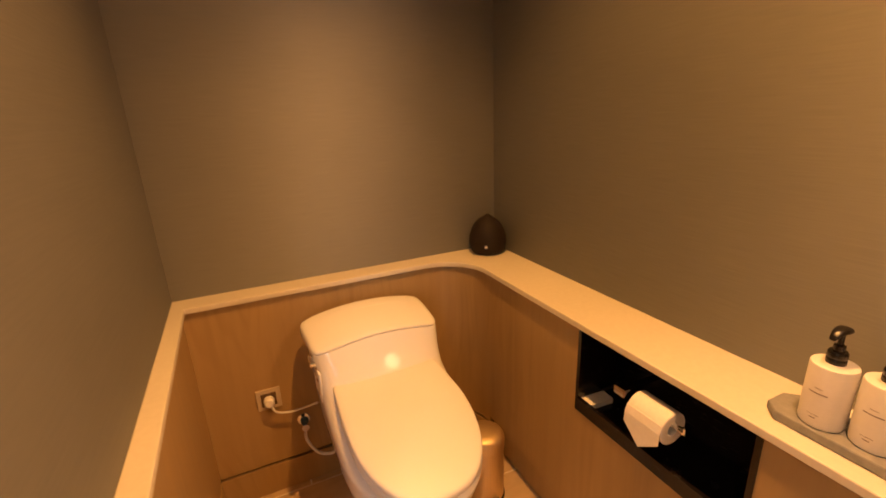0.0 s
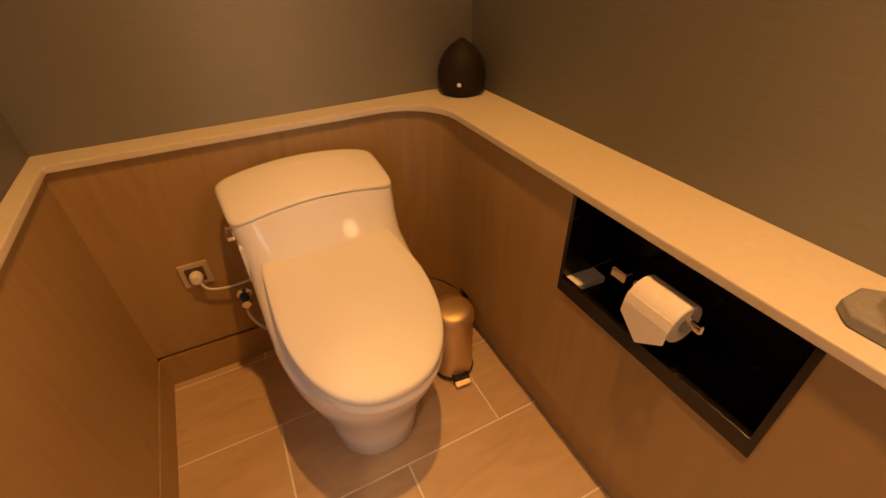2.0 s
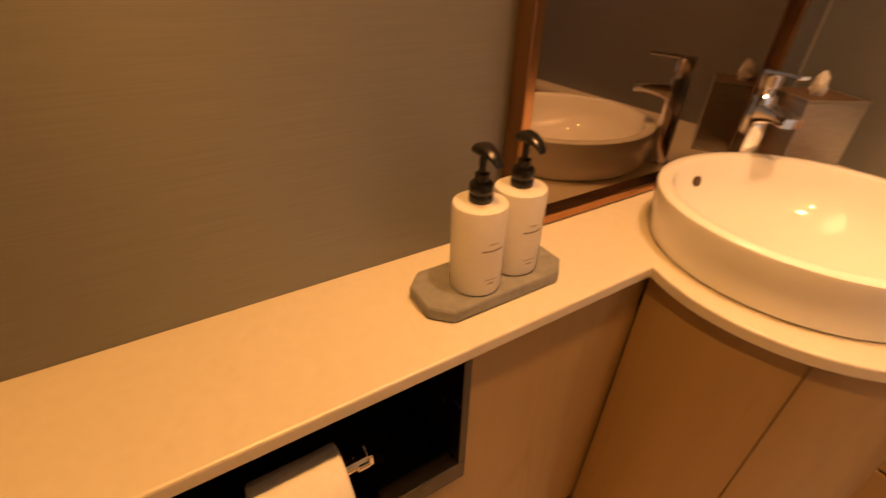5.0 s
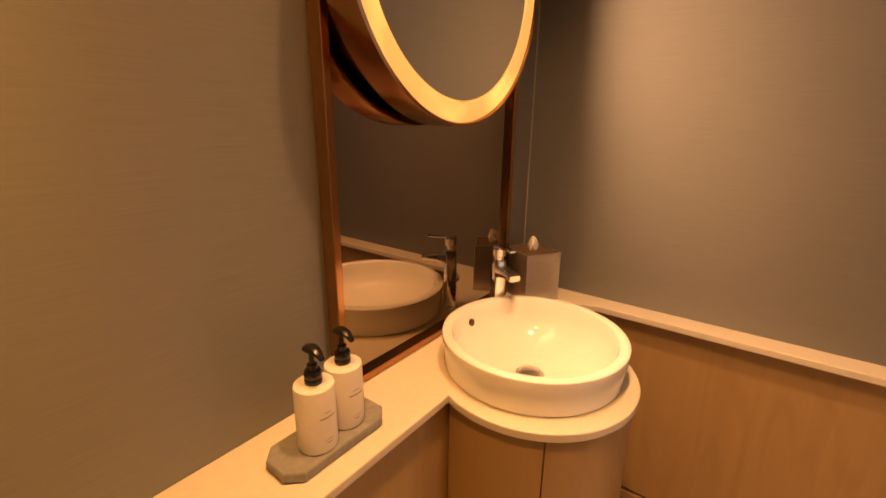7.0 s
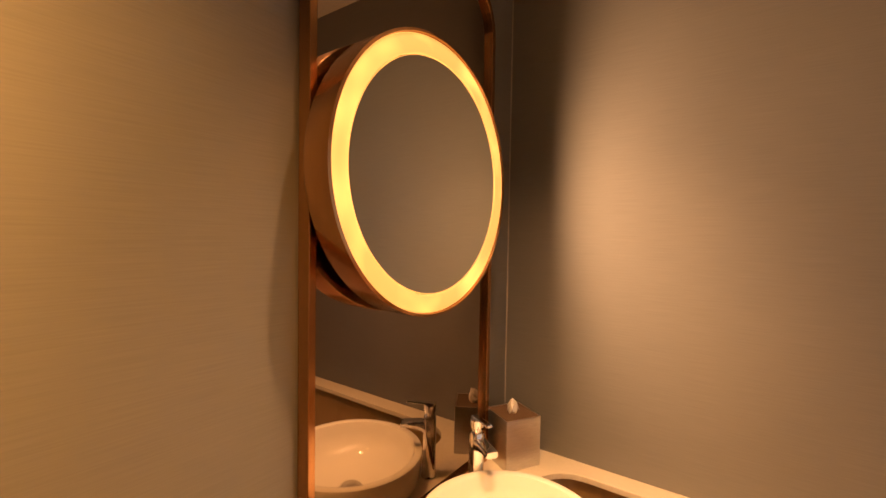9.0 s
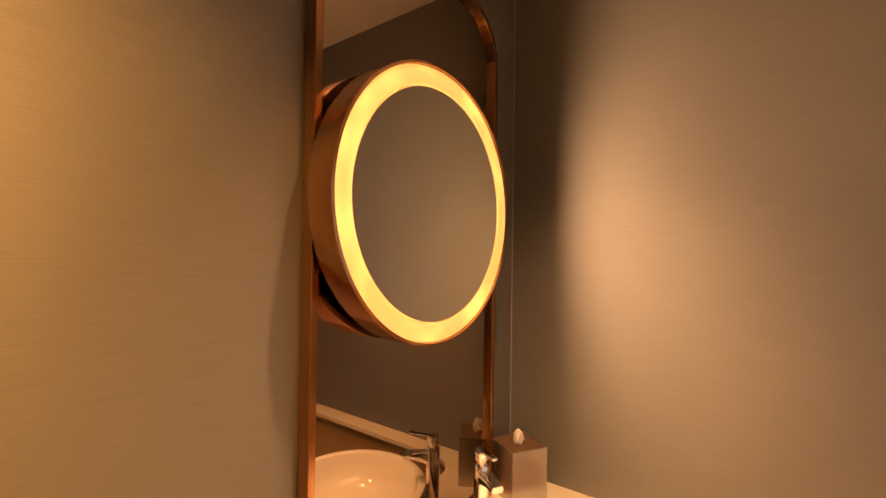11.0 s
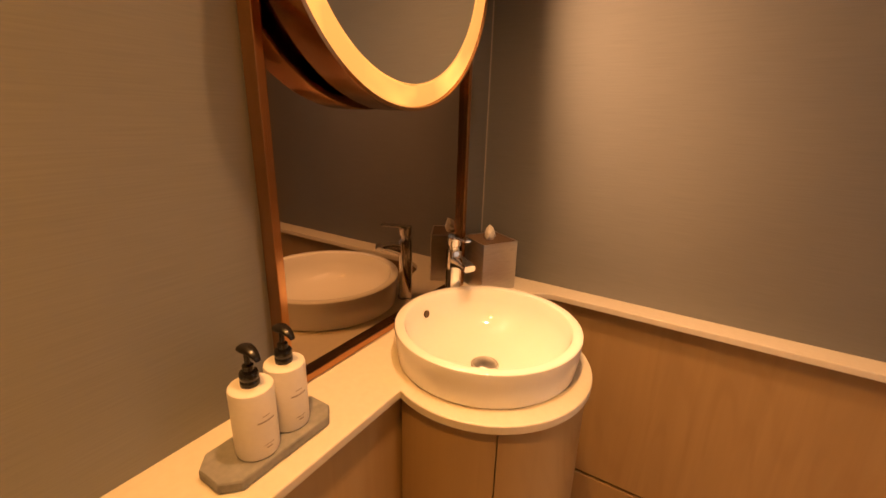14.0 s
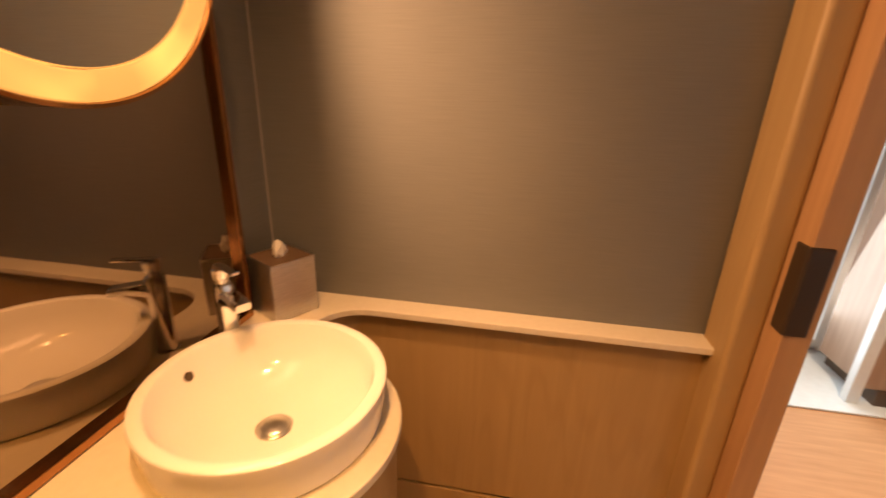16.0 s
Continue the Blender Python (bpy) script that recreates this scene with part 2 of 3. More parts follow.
def tube(points, r, seg=10, steps=6):
    """A round bar or cable along smooth points."""
    pts = [Vector(p) for p in points]
    line = []
    for i in range(len(pts) - 1):
        p0, p1, p2, p3 = pts[max(i - 1, 0)], pts[i], pts[i + 1], pts[min(i + 2, len(pts) - 1)]
        for k in range(steps):
            t = k / steps
            line.append(0.5 * (2 * p1 + (p2 - p0) * t + (2 * p0 - 5 * p1 + 4 * p2 - p3) * t * t + (3 * p1 - p0 - 3 * p2 + p3) * t ** 3))
    line.append(pts[-1])
    rings, ref = [], Vector((0.13, 0.31, 0.94))
    for i, p in enumerate(line):
        d = (line[min(i + 1, len(line) - 1)] - line[max(i - 1, 0)]).normalized()
        u = d.cross(ref).normalized()
        v = d.cross(u)
        rings.append([p + r * (math.cos(2 * math.pi * j / seg) * u + math.sin(2 * math.pi * j / seg) * v) for j in range(seg)])
    return loft(rings)


def cut_round(bm, centre, r):
    """The solid with a round hole cut down through it."""
    made = []
    for nm, b in (("solid", bm), ("cutter", lathe([(r, -1), (r, 3)], 48, *centre))):
        bmesh.ops.recalc_face_normals(b, faces=b.faces)
        me = bpy.data.meshes.new(nm)
        b.to_mesh(me)
        b.free()
        made.append(new(nm, me))
    mod = made[0].modifiers.new("hole", "BOOLEAN")
    mod.object, mod.operation, mod.solver = made[1], "DIFFERENCE", "EXACT"
    done = bpy.data.meshes.new_from_object(made[0].evaluated_get(bpy.context.evaluated_depsgraph_get()))
    out = bmesh.new()
    out.from_mesh(done)
    for ob in made:
        bpy.data.objects.remove(ob)
    bpy.data.meshes.remove(done)
    return out


def moved(bm, m):
    bmesh.ops.transform(bm, matrix=m, verts=bm.verts)
    return bm


def thing(name, label, category, x=0.0, y=0.0, z=0.0, group=""):
    ob = new(name)
    ob.empty_display_size = 0.05
    ob.location = (x, y, z)
    return tagged(ob, label, category, group)


def setting(ob, label, category):
    return tagged(ob, label, category, kind="structure")


# ---- the room ----
T = 0.12
TWEST = 0.05
DY0, DY1, DH = -2.14, -1.36, 2.1   # door opening in the west wall
XD = -1.262     # west wall's face beside the door


def west_solid():
    bm = prism([(-W, 0), (XD, DY1), (XD - TWEST, DY1), (-W - TWEST, 0)], 0, H)
    add_box(bm, -W - TWEST, -W, -L, DY0 - 0.09, 0, H)
    add_box(bm, -W - TWEST, -W, DY0 - 0.09, DY1, DH, H)
    return bm


setting(put("wall_east", boxes((0, T, -L - T, T, 0, H)), WALL), "grey woven wallcovering wall behind the ledge", "wall")
setting(put("wall_north", boxes((-W - TWEST, 0, 0, T, 0, H)), WALL), "grey woven wallcovering wall behind the toilet", "wall")
setting(put("wall_south", boxes((-W - TWEST, 0, -L - T, -L, 0, H)), WALL), "grey woven wallcovering wall lit beside the basin", "wall")
setting(put("wall_west", west_solid(), WALL), "grey woven wallcovering wall with a door opening", "wall")
setting(put("ceiling", boxes((-W - TWEST, T, -L - T, T, H, H + 0.1)), CEIL), "plain pale painted ceiling", "ceiling")
floor = setting(put("floor", boxes((-W - 0.05, T, -L - T, T, -0.1, -0.0015)), GROUT), "wood-look floor tiles with pale grout joints", "floor")

# stone ledge all round, with its round part under the basin
BC = (-0.286, -1.817)           # basin
DC, DR = (-0.298, -1.806), 0.234  # round part of the ledge
XE, YN, XW, YS = -0.207, -0.096, -1.245, -2.252


def edge_line(back):
    """The front line of the ledge, or of the panel set back under it."""
    xe, yn, xw, ys = XE + back, YN + back, XW - back, YS - back
    r1, r2, rb = 0.18 + back, 0.12 + back, DR - back
    dy = math.sqrt(rb * rb - (xe - DC[0]) ** 2)
    a = math.degrees(math.atan2(dy, xe - DC[0]))
    west = [(xw + 0.040, DY1 + 0.02), (xw, yn)]
    north = [(xw, yn)] + arc(xe - r1, yn - r1, r1, 90, 0, 16)
    east = [(xe, yn - r1), (xe, DC[1] + dy)]
    bulge = arc(DC[0], DC[1], rb, a, 360 - a, 48)
    ys -= 0.02 if back else 0
    south = [(xe, DC[1] - dy)] + arc(xe - r2, ys + r2, r2, 0, -90, 12) + [(-1.223, ys)]
    return west, north, east, bulge, south


west, north, east, bulge, south = edge_line(0)
outline = west + north[1:] + east[1:] + bulge[1:] + south[1:] + [(-1.223, -L), (0, -L), (0, 0), (-W, 0), (XD, DY1 + 0.02)]
ledge = tagged(put("stone_ledge", cut_round(prism(outline, ZL - 0.02, ZL), BC, 0.172), STONE, bevel=0.003), "cream solid-surface ledge running round the walls", "ledge", kind="structure")

PZ, PZS = 0.14, 0.205
west, north, east, bulge, south = edge_line(0.014)
setting(put("wall_panel_west", strip(west, 0.02, PZ, ZL - 0.02), OAK), "pale oak veneer panel under the ledge", "panel")
setting(put("wall_panel_north", strip(north, 0.02, PZ, ZL - 0.02), OAK, smooth=True), "pale oak veneer panel curving round the corner", "panel")
setting(put("wall_panel_south", strip(south, 0.02, PZS, ZL - 0.02), OAK, smooth=True), "pale oak veneer panel curving beside the basin", "panel")
NY0, NY1, NZ0 = -1.275, -0.783, 0.558   # niche
xe = XE + 0.014
ys0, ys1 = east[1][1], east[0][1]
PZE = 0.168
yz = [(ys0, PZE), (ys1, PZE), (ys1, ZL - 0.02), (NY1, ZL - 0.02), (NY1, NZ0), (NY0, NZ0), (NY0, ZL - 0.02), (ys0, ZL - 0.02)]
setting(put("wall_panel_east", loft([[(xe, y, z) for y, z in yz], [(xe + 0.02, y, z) for y, z in yz]]), OAK), "pale oak veneer panel with a dark niche cut in", "panel")
wb, nb, eb, _, sb = edge_line(0.012)
eb = [(x + 0.036, y) for x, y in eb]
for side, line, top in (("west", wb, PZ), ("north", nb, PZ), ("east", eb, PZE), ("south", sb, PZS)):
    setting(put("baseboard_" + side, strip(line, 0.012, 0.0, top - 0.012), OAK, smooth=True), "oak baseboard set back below the panel", "baseboard")
# recessed strips whose dark colour paints the shadow line below the panels
wj, nj, ej, _, sj = edge_line(0.026)
for side, line in (("west", wj), ("north", nj), ("east", [(x + 0.022, y) for x, y in ej]), ("south", sj)):
    top = {"south": PZS, "east": PZE}.get(side, PZ)
    setting(put("joint_" + side, strip(line, 0.007, top - 0.014, top + 0.01), SHADOWGAP, smooth=True), "joint above the baseboard with its shadow line painted dark", "trim")

# round basin cabinet
cab = thing("basin_cabinet", "round pale oak cabinet with curved doors under the basin", "cabinet", DC[0], DC[1], 0)


def local(bm, ob):
    return moved(bm, Matrix.Translation(-ob.location))


a_lo, a_hi = 64, 296
put("body", local(strip(arc(DC[0], DC[1], 0.206, a_lo, a_hi, 40)[::-1], -0.012, 0.07, ZL - 0.022), cab), SHADOWGAP, cab, smooth=True)
for n0, n1 in ((64, 121.4), (122.1, 190), (190.6, 250), (250.6, 296)):
    put("door", local(strip(arc(DC[0], DC[1], 0.2245, n0, n1, 20)[::-1], -0.018, 0.09, ZL - 0.022), cab), OAK, cab, smooth=True)
put("plinth", local(strip(arc(DC[0], DC[1], 0.20, a_lo, a_hi, 40)[::-1], -0.02, 0.0, 0.085), cab), OAK, cab, smooth=True)

# dark niche
niche = thing("wall_niche", "dark brown laminate niche let into the oak panel", "niche", -0.1, (NY0 + NY1) / 2, NZ0)
nx0, nx1 = XE + 0.010, -0.004
box_parts = (
    ("bottom", (nx0 + 0.012, nx1, NY0, NY1, NZ0 + 0.004, NZ0 + 0.02)),
    ("lip", (nx0, nx0 + 0.012, NY0, NY1, NZ0, NZ0 + 0.042)),
    ("back", (nx1 - 0.012, nx1, NY0, NY1, NZ0 + 0.02, ZL - 0.036)),
    ("side", (nx0, nx1 - 0.012, NY0, NY0 + 0.012, NZ0 + 0.042, ZL - 0.022)),
    ("side", (nx0, nx1 - 0.012, NY1 - 0.012, NY1, NZ0 + 0.042, ZL - 0.022)),
    ("top", (nx0 + 0.012, nx1, NY0 + 0.012, NY1 - 0.012, ZL - 0.036, ZL - 0.022)),
)
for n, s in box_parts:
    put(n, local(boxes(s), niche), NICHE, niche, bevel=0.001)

# pale sealant line up the corner beside the basin
setting(put("trim_corner", boxes((-0.0035, -0.0005, -L + 0.0005, -L + 0.0035, ZL + 0.001, H - 0.002)), GREYSEAL), "thin pale sealant line up the wall corner", "trim")

# ceiling downlights, and an added, unseen one in the room outside for the fill spot
for px, py in ((-0.52, -0.98), (-0.47, -1.56), (-2.1, -2.5)):
    d = thing("downlight", "small round white recessed ceiling downlight", "downlight", px, py, H, "ceiling downlights")
    put("trim", lathe([(0.052, -0.001), (0.052, -0.006), (0.044, -0.008), (0.04, -0.001)], 32, cap=(False, False)), WHITEPL, d, smooth=True)
    put("lens", lathe([(0.039, -0.003), (0.039, -0.001)], 24), LAMP, d)


# ---- toilet ----
def ring_plan(hw, yb, yf, nf, nb=8, ymid=-0.33, count=64):
    pts = []
    for a0, n, depth in ((0.0, nb, yb - ymid), (math.pi, nf, yf - ymid)):
        fine = []
        for i in range(401):
            c, s = math.cos(a0 + math.pi * i / 400), abs(math.sin(a0 + math.pi * i / 400))
            fine.append((hw * math.copysign(abs(c) ** (2 / n), c), ymid + depth * s ** (2 / n)))
        run = [0.0]
        for p, q in zip(fine, fine[1:]):
            run.append(run[-1] + math.dist(p, q))
        j = 0
        for i in range(count // 2):
            want = run[-1] * i / (count // 2)
            while run[j + 1] < want:
                j += 1
            f = (want - run[j]) / max(1e-9, run[j + 1] - run[j])
            pts.append(tuple(p + (q - p) * f for p, q in zip(fine[j], fine[j + 1])))
    return pts


TX = -0.673


def crown(x, k=0.022, hw=0.222):
    return k * (1 - min(1, abs(x) / hw) ** 2)


toilet = thing("toilet", "white one-piece ceramic toilet with closed electronic seat lid", "toilet", TX, 0, 0)
toilet.rotation_euler = (0, 0, radians(1.6))
secs = [(0.0, 0.130, -0.15, -0.668, 2.4, -0.5), (0.010, 0.135, -0.15, -0.674, 2.4, -0.5), (0.10, 0.145, -0.15, -0.685, 2.4, -0.5), (0.19, 0.162, -0.15, -0.715, 2.4, -0.5), (0.27, 0.182, -0.148, -0.752, 2.35, -0.5), (0.34, 0.200, -0.146, -0.786, 2.3, -0.5),
        (0.40, 0.211, -0.144, -0.810, 2.35, -0.5), (0.44, 0.213, -0.142, -0.819, 2.35, -0.5), (0.455, 0.215, -0.14, -0.823, 2.35, -0.5), (0.468, 0.215, -0.14, -0.812, 2.35, -0.5), (0.485, 0.216, -0.14, -0.745, 2.4, -0.47), (0.505, 0.217, -0.138, -0.665, 2.8, -0.42), (0.525, 0.217, -0.136, -0.590, 3.0, -0.38), (0.55, 0.217, -0.134, -0.505, 3.4, -0.32), (0.575, 0.217, -0.132, -0.446, 3.8, -0.28),
        (0.60, 0.219, -0.13, -0.408, 4.4, -0.27), (0.63, 0.220, -0.13, -0.380, 5.2, -0.26), (0.66, 0.221, -0.13, -0.361, 6.4, -0.26), (0.692, 0.222, -0.13, -0.345, 8, -0.25)]
rings = []
for z, hw, yb, yf, n, ym in secs:
    k = 0.032 * max(0, (z - 0.57) / 0.122)
    rings.append([(x, y, z + crown(x, k)) for x, y in ring_plan(hw, yb, yf, n, ymid=ym)])
put("body", loft(rings), CERAMIC, toilet, smooth=True)


def lid_top(y):
    """Height of the tank lid's top, falling towards the front."""
    u = min(1, max(0, (y + 0.352) / 0.215))
    return 0.699 + 0.040 * math.sin(math.pi / 2 * u) ** 0.8


rings = []
for g, f in ((-0.0015, 0.0), (0.0, 0.04), (0.0008, 0.4), (0.0004, 0.7), (-0.002, 0.88), (-0.008, 0.97), (-0.02, 1.0), (-0.04, 1.0), (-0.065, 1.0), (-0.09, 1.0)):
    ring_ = []
    for x, y in ring_plan(0.222 + g, -0.13 - max(0, -g) * 0.7, -0.3455 - g, 8, 10, ymid=-0.24):
        u = min(1, max(0, (y + 0.345) / 0.215))
        ring_.append((x * (1 + 0.045 * u) - 0.006 * u, y, 0.6938 + f * (lid_top(y) - 0.6938) + crown(x, 0.032)))
    rings.append(ring_)
put("tank_lid", loft(rings), CERAMIC, toilet, smooth=True)


def tilt(y):
    """Height of the seat's sloping top at that depth."""
    u = (y + 0.36) / -0.47
    return 0.588 - 0.112 * u + 0.010 * math.sin(math.pi * min(1, max(0, u)))


def seat_plan(s, count=64):
    """Outline of the seat, shrunk by the factor s about its middle."""
    pts = []
    for x, y in ring_plan(0.191, -0.352, -0.840, 2.35, 9, -0.56, count):
        u = max(0, (y + 0.56) / 0.2)
        pts.append((x * (1 - 0.07 * u) * s - 0.008 * u, -0.58 + (y + 0.58) * s))
    return pts


put("seat", loft([[(x, y, tilt(y) + dz) for x, y in seat_plan(g)] for g, dz in ((0.9, -0.030), (0.985, -0.029), (1.0, -0.024), (1.0, -0.006), (0.99, -0.002), (0.9, -0.001))]), LIDPL, toilet, smooth=True)
put("seat_lid", loft([[(x, y, tilt(y) + dz) for x, y in seat_plan(g)] for g, dz in ((0.9, 0.0), (0.996, 0.001), (1.003, 0.004), (1.004, 0.015), (1.000, 0.0195), (0.99, 0.0225), (0.965, 0.0245), (0.88, 0.027), (0.7, 0.029), (0.4, 0.030), (0.1, 0.0302))]), LIDPL, toilet, smooth=True)
lever = moved(boxes((-0.010, 0.010, -0.045, 0.012, -0.008, 0.008)), pose(-0.229, -0.295, 0.672, 0, 0, 0))
put("flush_lever", lever, CHROME, toilet, bevel=0.004)
put("lever_base", moved(lathe([(0.012, 0), (0.012, 0.012), (0.009, 0.016)], 20), pose(-0.212, -0.29, 0.672, 0, -90, 0)), CHROME, toilet, smooth=True)
put("side_control", moved(boxes((-0.008, 0.0, -0.05, 0.05, -0.055, 0.055)), pose(-0.211, -0.31, 0.59)), LIDPL, toilet, bevel=0.004)
for k, zz in enumerate((0.66, 0.62, 0.575)):
    put("button", moved(lathe([(0.008, 0), (0.008, 0.006), (0.006, 0.008)], 16), pose(-0.2135, -0.325 - 0.004 * k, zz - 0.012, 0, -90, 0)), CHROME, toilet, smooth=True)

# socket, plug and cable beside the toilet
PYN = YN + 0.014
sock = thing("wall_socket", "champagne square wall socket on the oak panel", "socket", -1.045, PYN, 0.43)
put("plate", boxes((-0.043, 0.043, -0.008, 0, -0.043, 0.043)), BEIGEPL, sock, bevel=0.003)
put("insert", boxes((-0.027, 0.027, -0.0095, -0.006, -0.027, 0.027)), DARKPL, sock, bevel=0.001)
plug = thing("plug_with_cable", "white round plug with a cable to the toilet seat", "plug", -1.045, PYN - 0.009, 0.428)
put("plug_body", moved(lathe([(0.018, 0), (0.02, 0.006), (0.019, 0.024), (0.014, 0.03), (0.0, 0.031)], 24), pose(0, 0, 0, 90, 0, 0)), WHITEPL, plug, smooth=True)
put("cable", tube([(0.004, -0.018, -0.012), (0.018, -0.022, -0.045), (0.06, -0.02, -0.062), (0.11, -0.03, -0.055), (0.165, -0.06, -0.03)], 0.0042), WHITEPL, plug, smooth=True)
valve = thing("water_valve", "small chrome shut-off valve with a white hose", "valve", -0.935, PYN, 0.30)
put("flange", moved(lathe([(0.026, 0), (0.024, 0.006), (0.012, 0.008)], 24), pose(0, 0, 0, 90, 0, 0)), CHROME, valve, smooth=True)
put("stem", moved(lathe([(0.011, 0.006), (0.011, 0.05), (0.014, 0.052), (0.014, 0.066)], 20), pose(0, 0, 0, 90, 0, 0)), CHROME, valve, smooth=True)
put("knob", moved(lathe([(0.013, 0), (0.015, 0.004), (0.015, 0.016), (0.012, 0.02)], 16), pose(0, -0.045, 0.01)), mat("blue_plastic", (0.03, 0.08, 0.16), 0.4), valve, smooth=True)
put("hose", tube([(0, -0.05, -0.01), (-0.002, -0.055, -0.06), (0.03, -0.07, -0.12), (0.08, -0.09, -0.13), (0.115, -0.11, -0.09)], 0.006), WHITEPL, valve, smooth=True)

# ---- pedal bin ----
bin_ = thing("pedal_bin", "champagne gold metal pedal bin with a domed lid", "bin", -0.335, -0.475, 0)
put("base_ring", lathe([(0.072, 0), (0.074, 0.004), (0.074, 0.018), (0.071, 0.02)], 40), BLACK, bin_, smooth=True)
put("bucket", lathe([(0.0695, 0.02), (0.0705, 0.028), (0.0705, 0.240), (0.069, 0.244)], 44), GOLD, bin_, smooth=True)
put("lid", lathe([(0.069, 0.245), (0.0735, 0.247), (0.0735, 0.270), (0.072, 0.281), (0.066, 0.291), (0.054, 0.298), (0.035, 0.302), (0.015, 0.3035), (0.001, 0.304)], 44), GOLD, bin_, smooth=True)
put("hinge", boxes((-0.026, 0.026, 0.064, 0.09, 0.21, 0.262)), BLACK, bin_, bevel=0.004)
ped = Matrix.Rotation(radians(-6), 4, "Z")
put("pedal_frame", moved(boxes((-0.03, 0.03, -0.092, -0.06, 0.006, 0.036)), ped), BLACK, bin_, bevel=0.006)
put("pedal", moved(moved(boxes((-0.028, 0.028, -0.040, 0.0, -0.006, 0.006)), pose(0, -0.07, 0.030, 24, 0, 0)), ped), GOLD, bin_, bevel=0.003)

# ---- things in the niche ----
RX, RY, RZ = -0.196, -1.050, 0.714
roll = thing("toilet_roll_holder", "toilet roll with folded end on a chrome holder", "toilet roll", RX, RY, RZ)
core = 0.018
prof = [(core, -0.05), (0.039, -0.05), (0.041, -0.048), (0.041, 0.048), (0.039, 0.05), (core, 0.05)]
put("paper_roll", moved(lathe(prof + [prof[0]], 48, cap=(False, False)), pose(0, 0, 0, 90, 0, 0)), PAPER, roll, smooth=True)
sheet = bmesh.new()
rows_ = []
for dx in (0.0, 0.0014):
    ring_ = []
    for y, z in ((-0.0495, 0.02), (-0.0495, 0.0), (-0.0495, -0.030), (0.0, -0.068), (0.0495, -0.026), (0.0495, 0.0), (0.0495, 0.02)):
        front = -math.sqrt(max(0, 0.0415 ** 2 - max(z, 0) ** 2)) - 0.001 + (0.06 * z if z < 0 else 0)
        ring_.append((front - dx, y, z))
    rows_.append(ring_)
loft(rows_, sheet)
put("folded_sheet", sheet, PAPER, roll)
put("bar", moved(lathe([(0.007, -0.066), (0.007, 0.082)], 16), pose(0, 0, 0.012, 90, 0, 0)), CHROME, roll, smooth=True)
put("end_hook", moved(boxes((-0.010, 0.010, -0.016, 0.0, -0.004, 0.004), (-0.010, 0.010, -0.020, -0.014, -0.002, 0.016)), pose(0, -0.064, 0.012)), CHROME, roll, bevel=0.002)
put("end_block", boxes((-0.013, 0.013, 0.082, 0.118, 0.0, 0.022)), CHROME, roll, bevel=0.003)
put("arm", boxes((0.013, 0.18, 0.094, 0.106, 0.004, 0.018)), BLACK, roll, bevel=0.002)
put("wall_plate", boxes((0.172, 0.1795, 0.08, 0.12, -0.01, 0.032)), BLACK, roll, bevel=0.002)
soap = thing("soap_box", "small white cardboard box in the dark niche", "box", -0.142, -0.815, NZ0 + 0.0205)
put("carton", moved(boxes((-0.043, 0.043, -0.0215, 0.0215, 0, 0.017)), pose(0, 0, 0, 0, 0, -4)), PAPER, soap, bevel=0.001)

# ---- corner pot ----
pot = thing("corner_pot", "dark brown ovoid diffuser in the ledge corner", "diffuser", -0.086, -0.086, ZL)
put("shell", lathe([(0.05, 0.0), (0.064, 0.004), (0.074, 0.02), (0.079, 0.05), (0.077, 0.08), (0.069, 0.106), (0.055, 0.130), (0.037, 0.148), (0.022, 0.157), (0.013, 0.163), (0.007, 0.168), (0.001, 0.169)], 48), POT, pot, smooth=True)
put("button", moved(lathe([(0.0065, 0), (0.0065, 0.004), (0.005, 0.005)], 20), pose(-0.043, -0.062, 0.044, 90, 0, -35)), WHITEPL, pot, smooth=True)

# ---- tray and pump bottles ----
tray = thing("soap_tray", "grey concrete tray with clipped corners on the ledge", "tray", -0.116, -1.352, ZL)
tx, ty, tc = 0.048, 0.109, 0.024
oct_ = [(-tx + tc, -ty), (tx - tc, -ty), (tx, -ty + tc), (tx, ty - tc), (tx - tc, ty), (-tx + tc, ty), (-tx, ty - tc), (-tx, -ty + tc)]
put("slab", loft([[(x * s, y * (1 - (1 - s) * 0.5), z) for x, y in oct_] for s, z in ((0.95, 0), (1.0, 0.004), (1.0, 0.017), (0.97, 0.02))]), CONCRETE, tray, bevel=0.001)


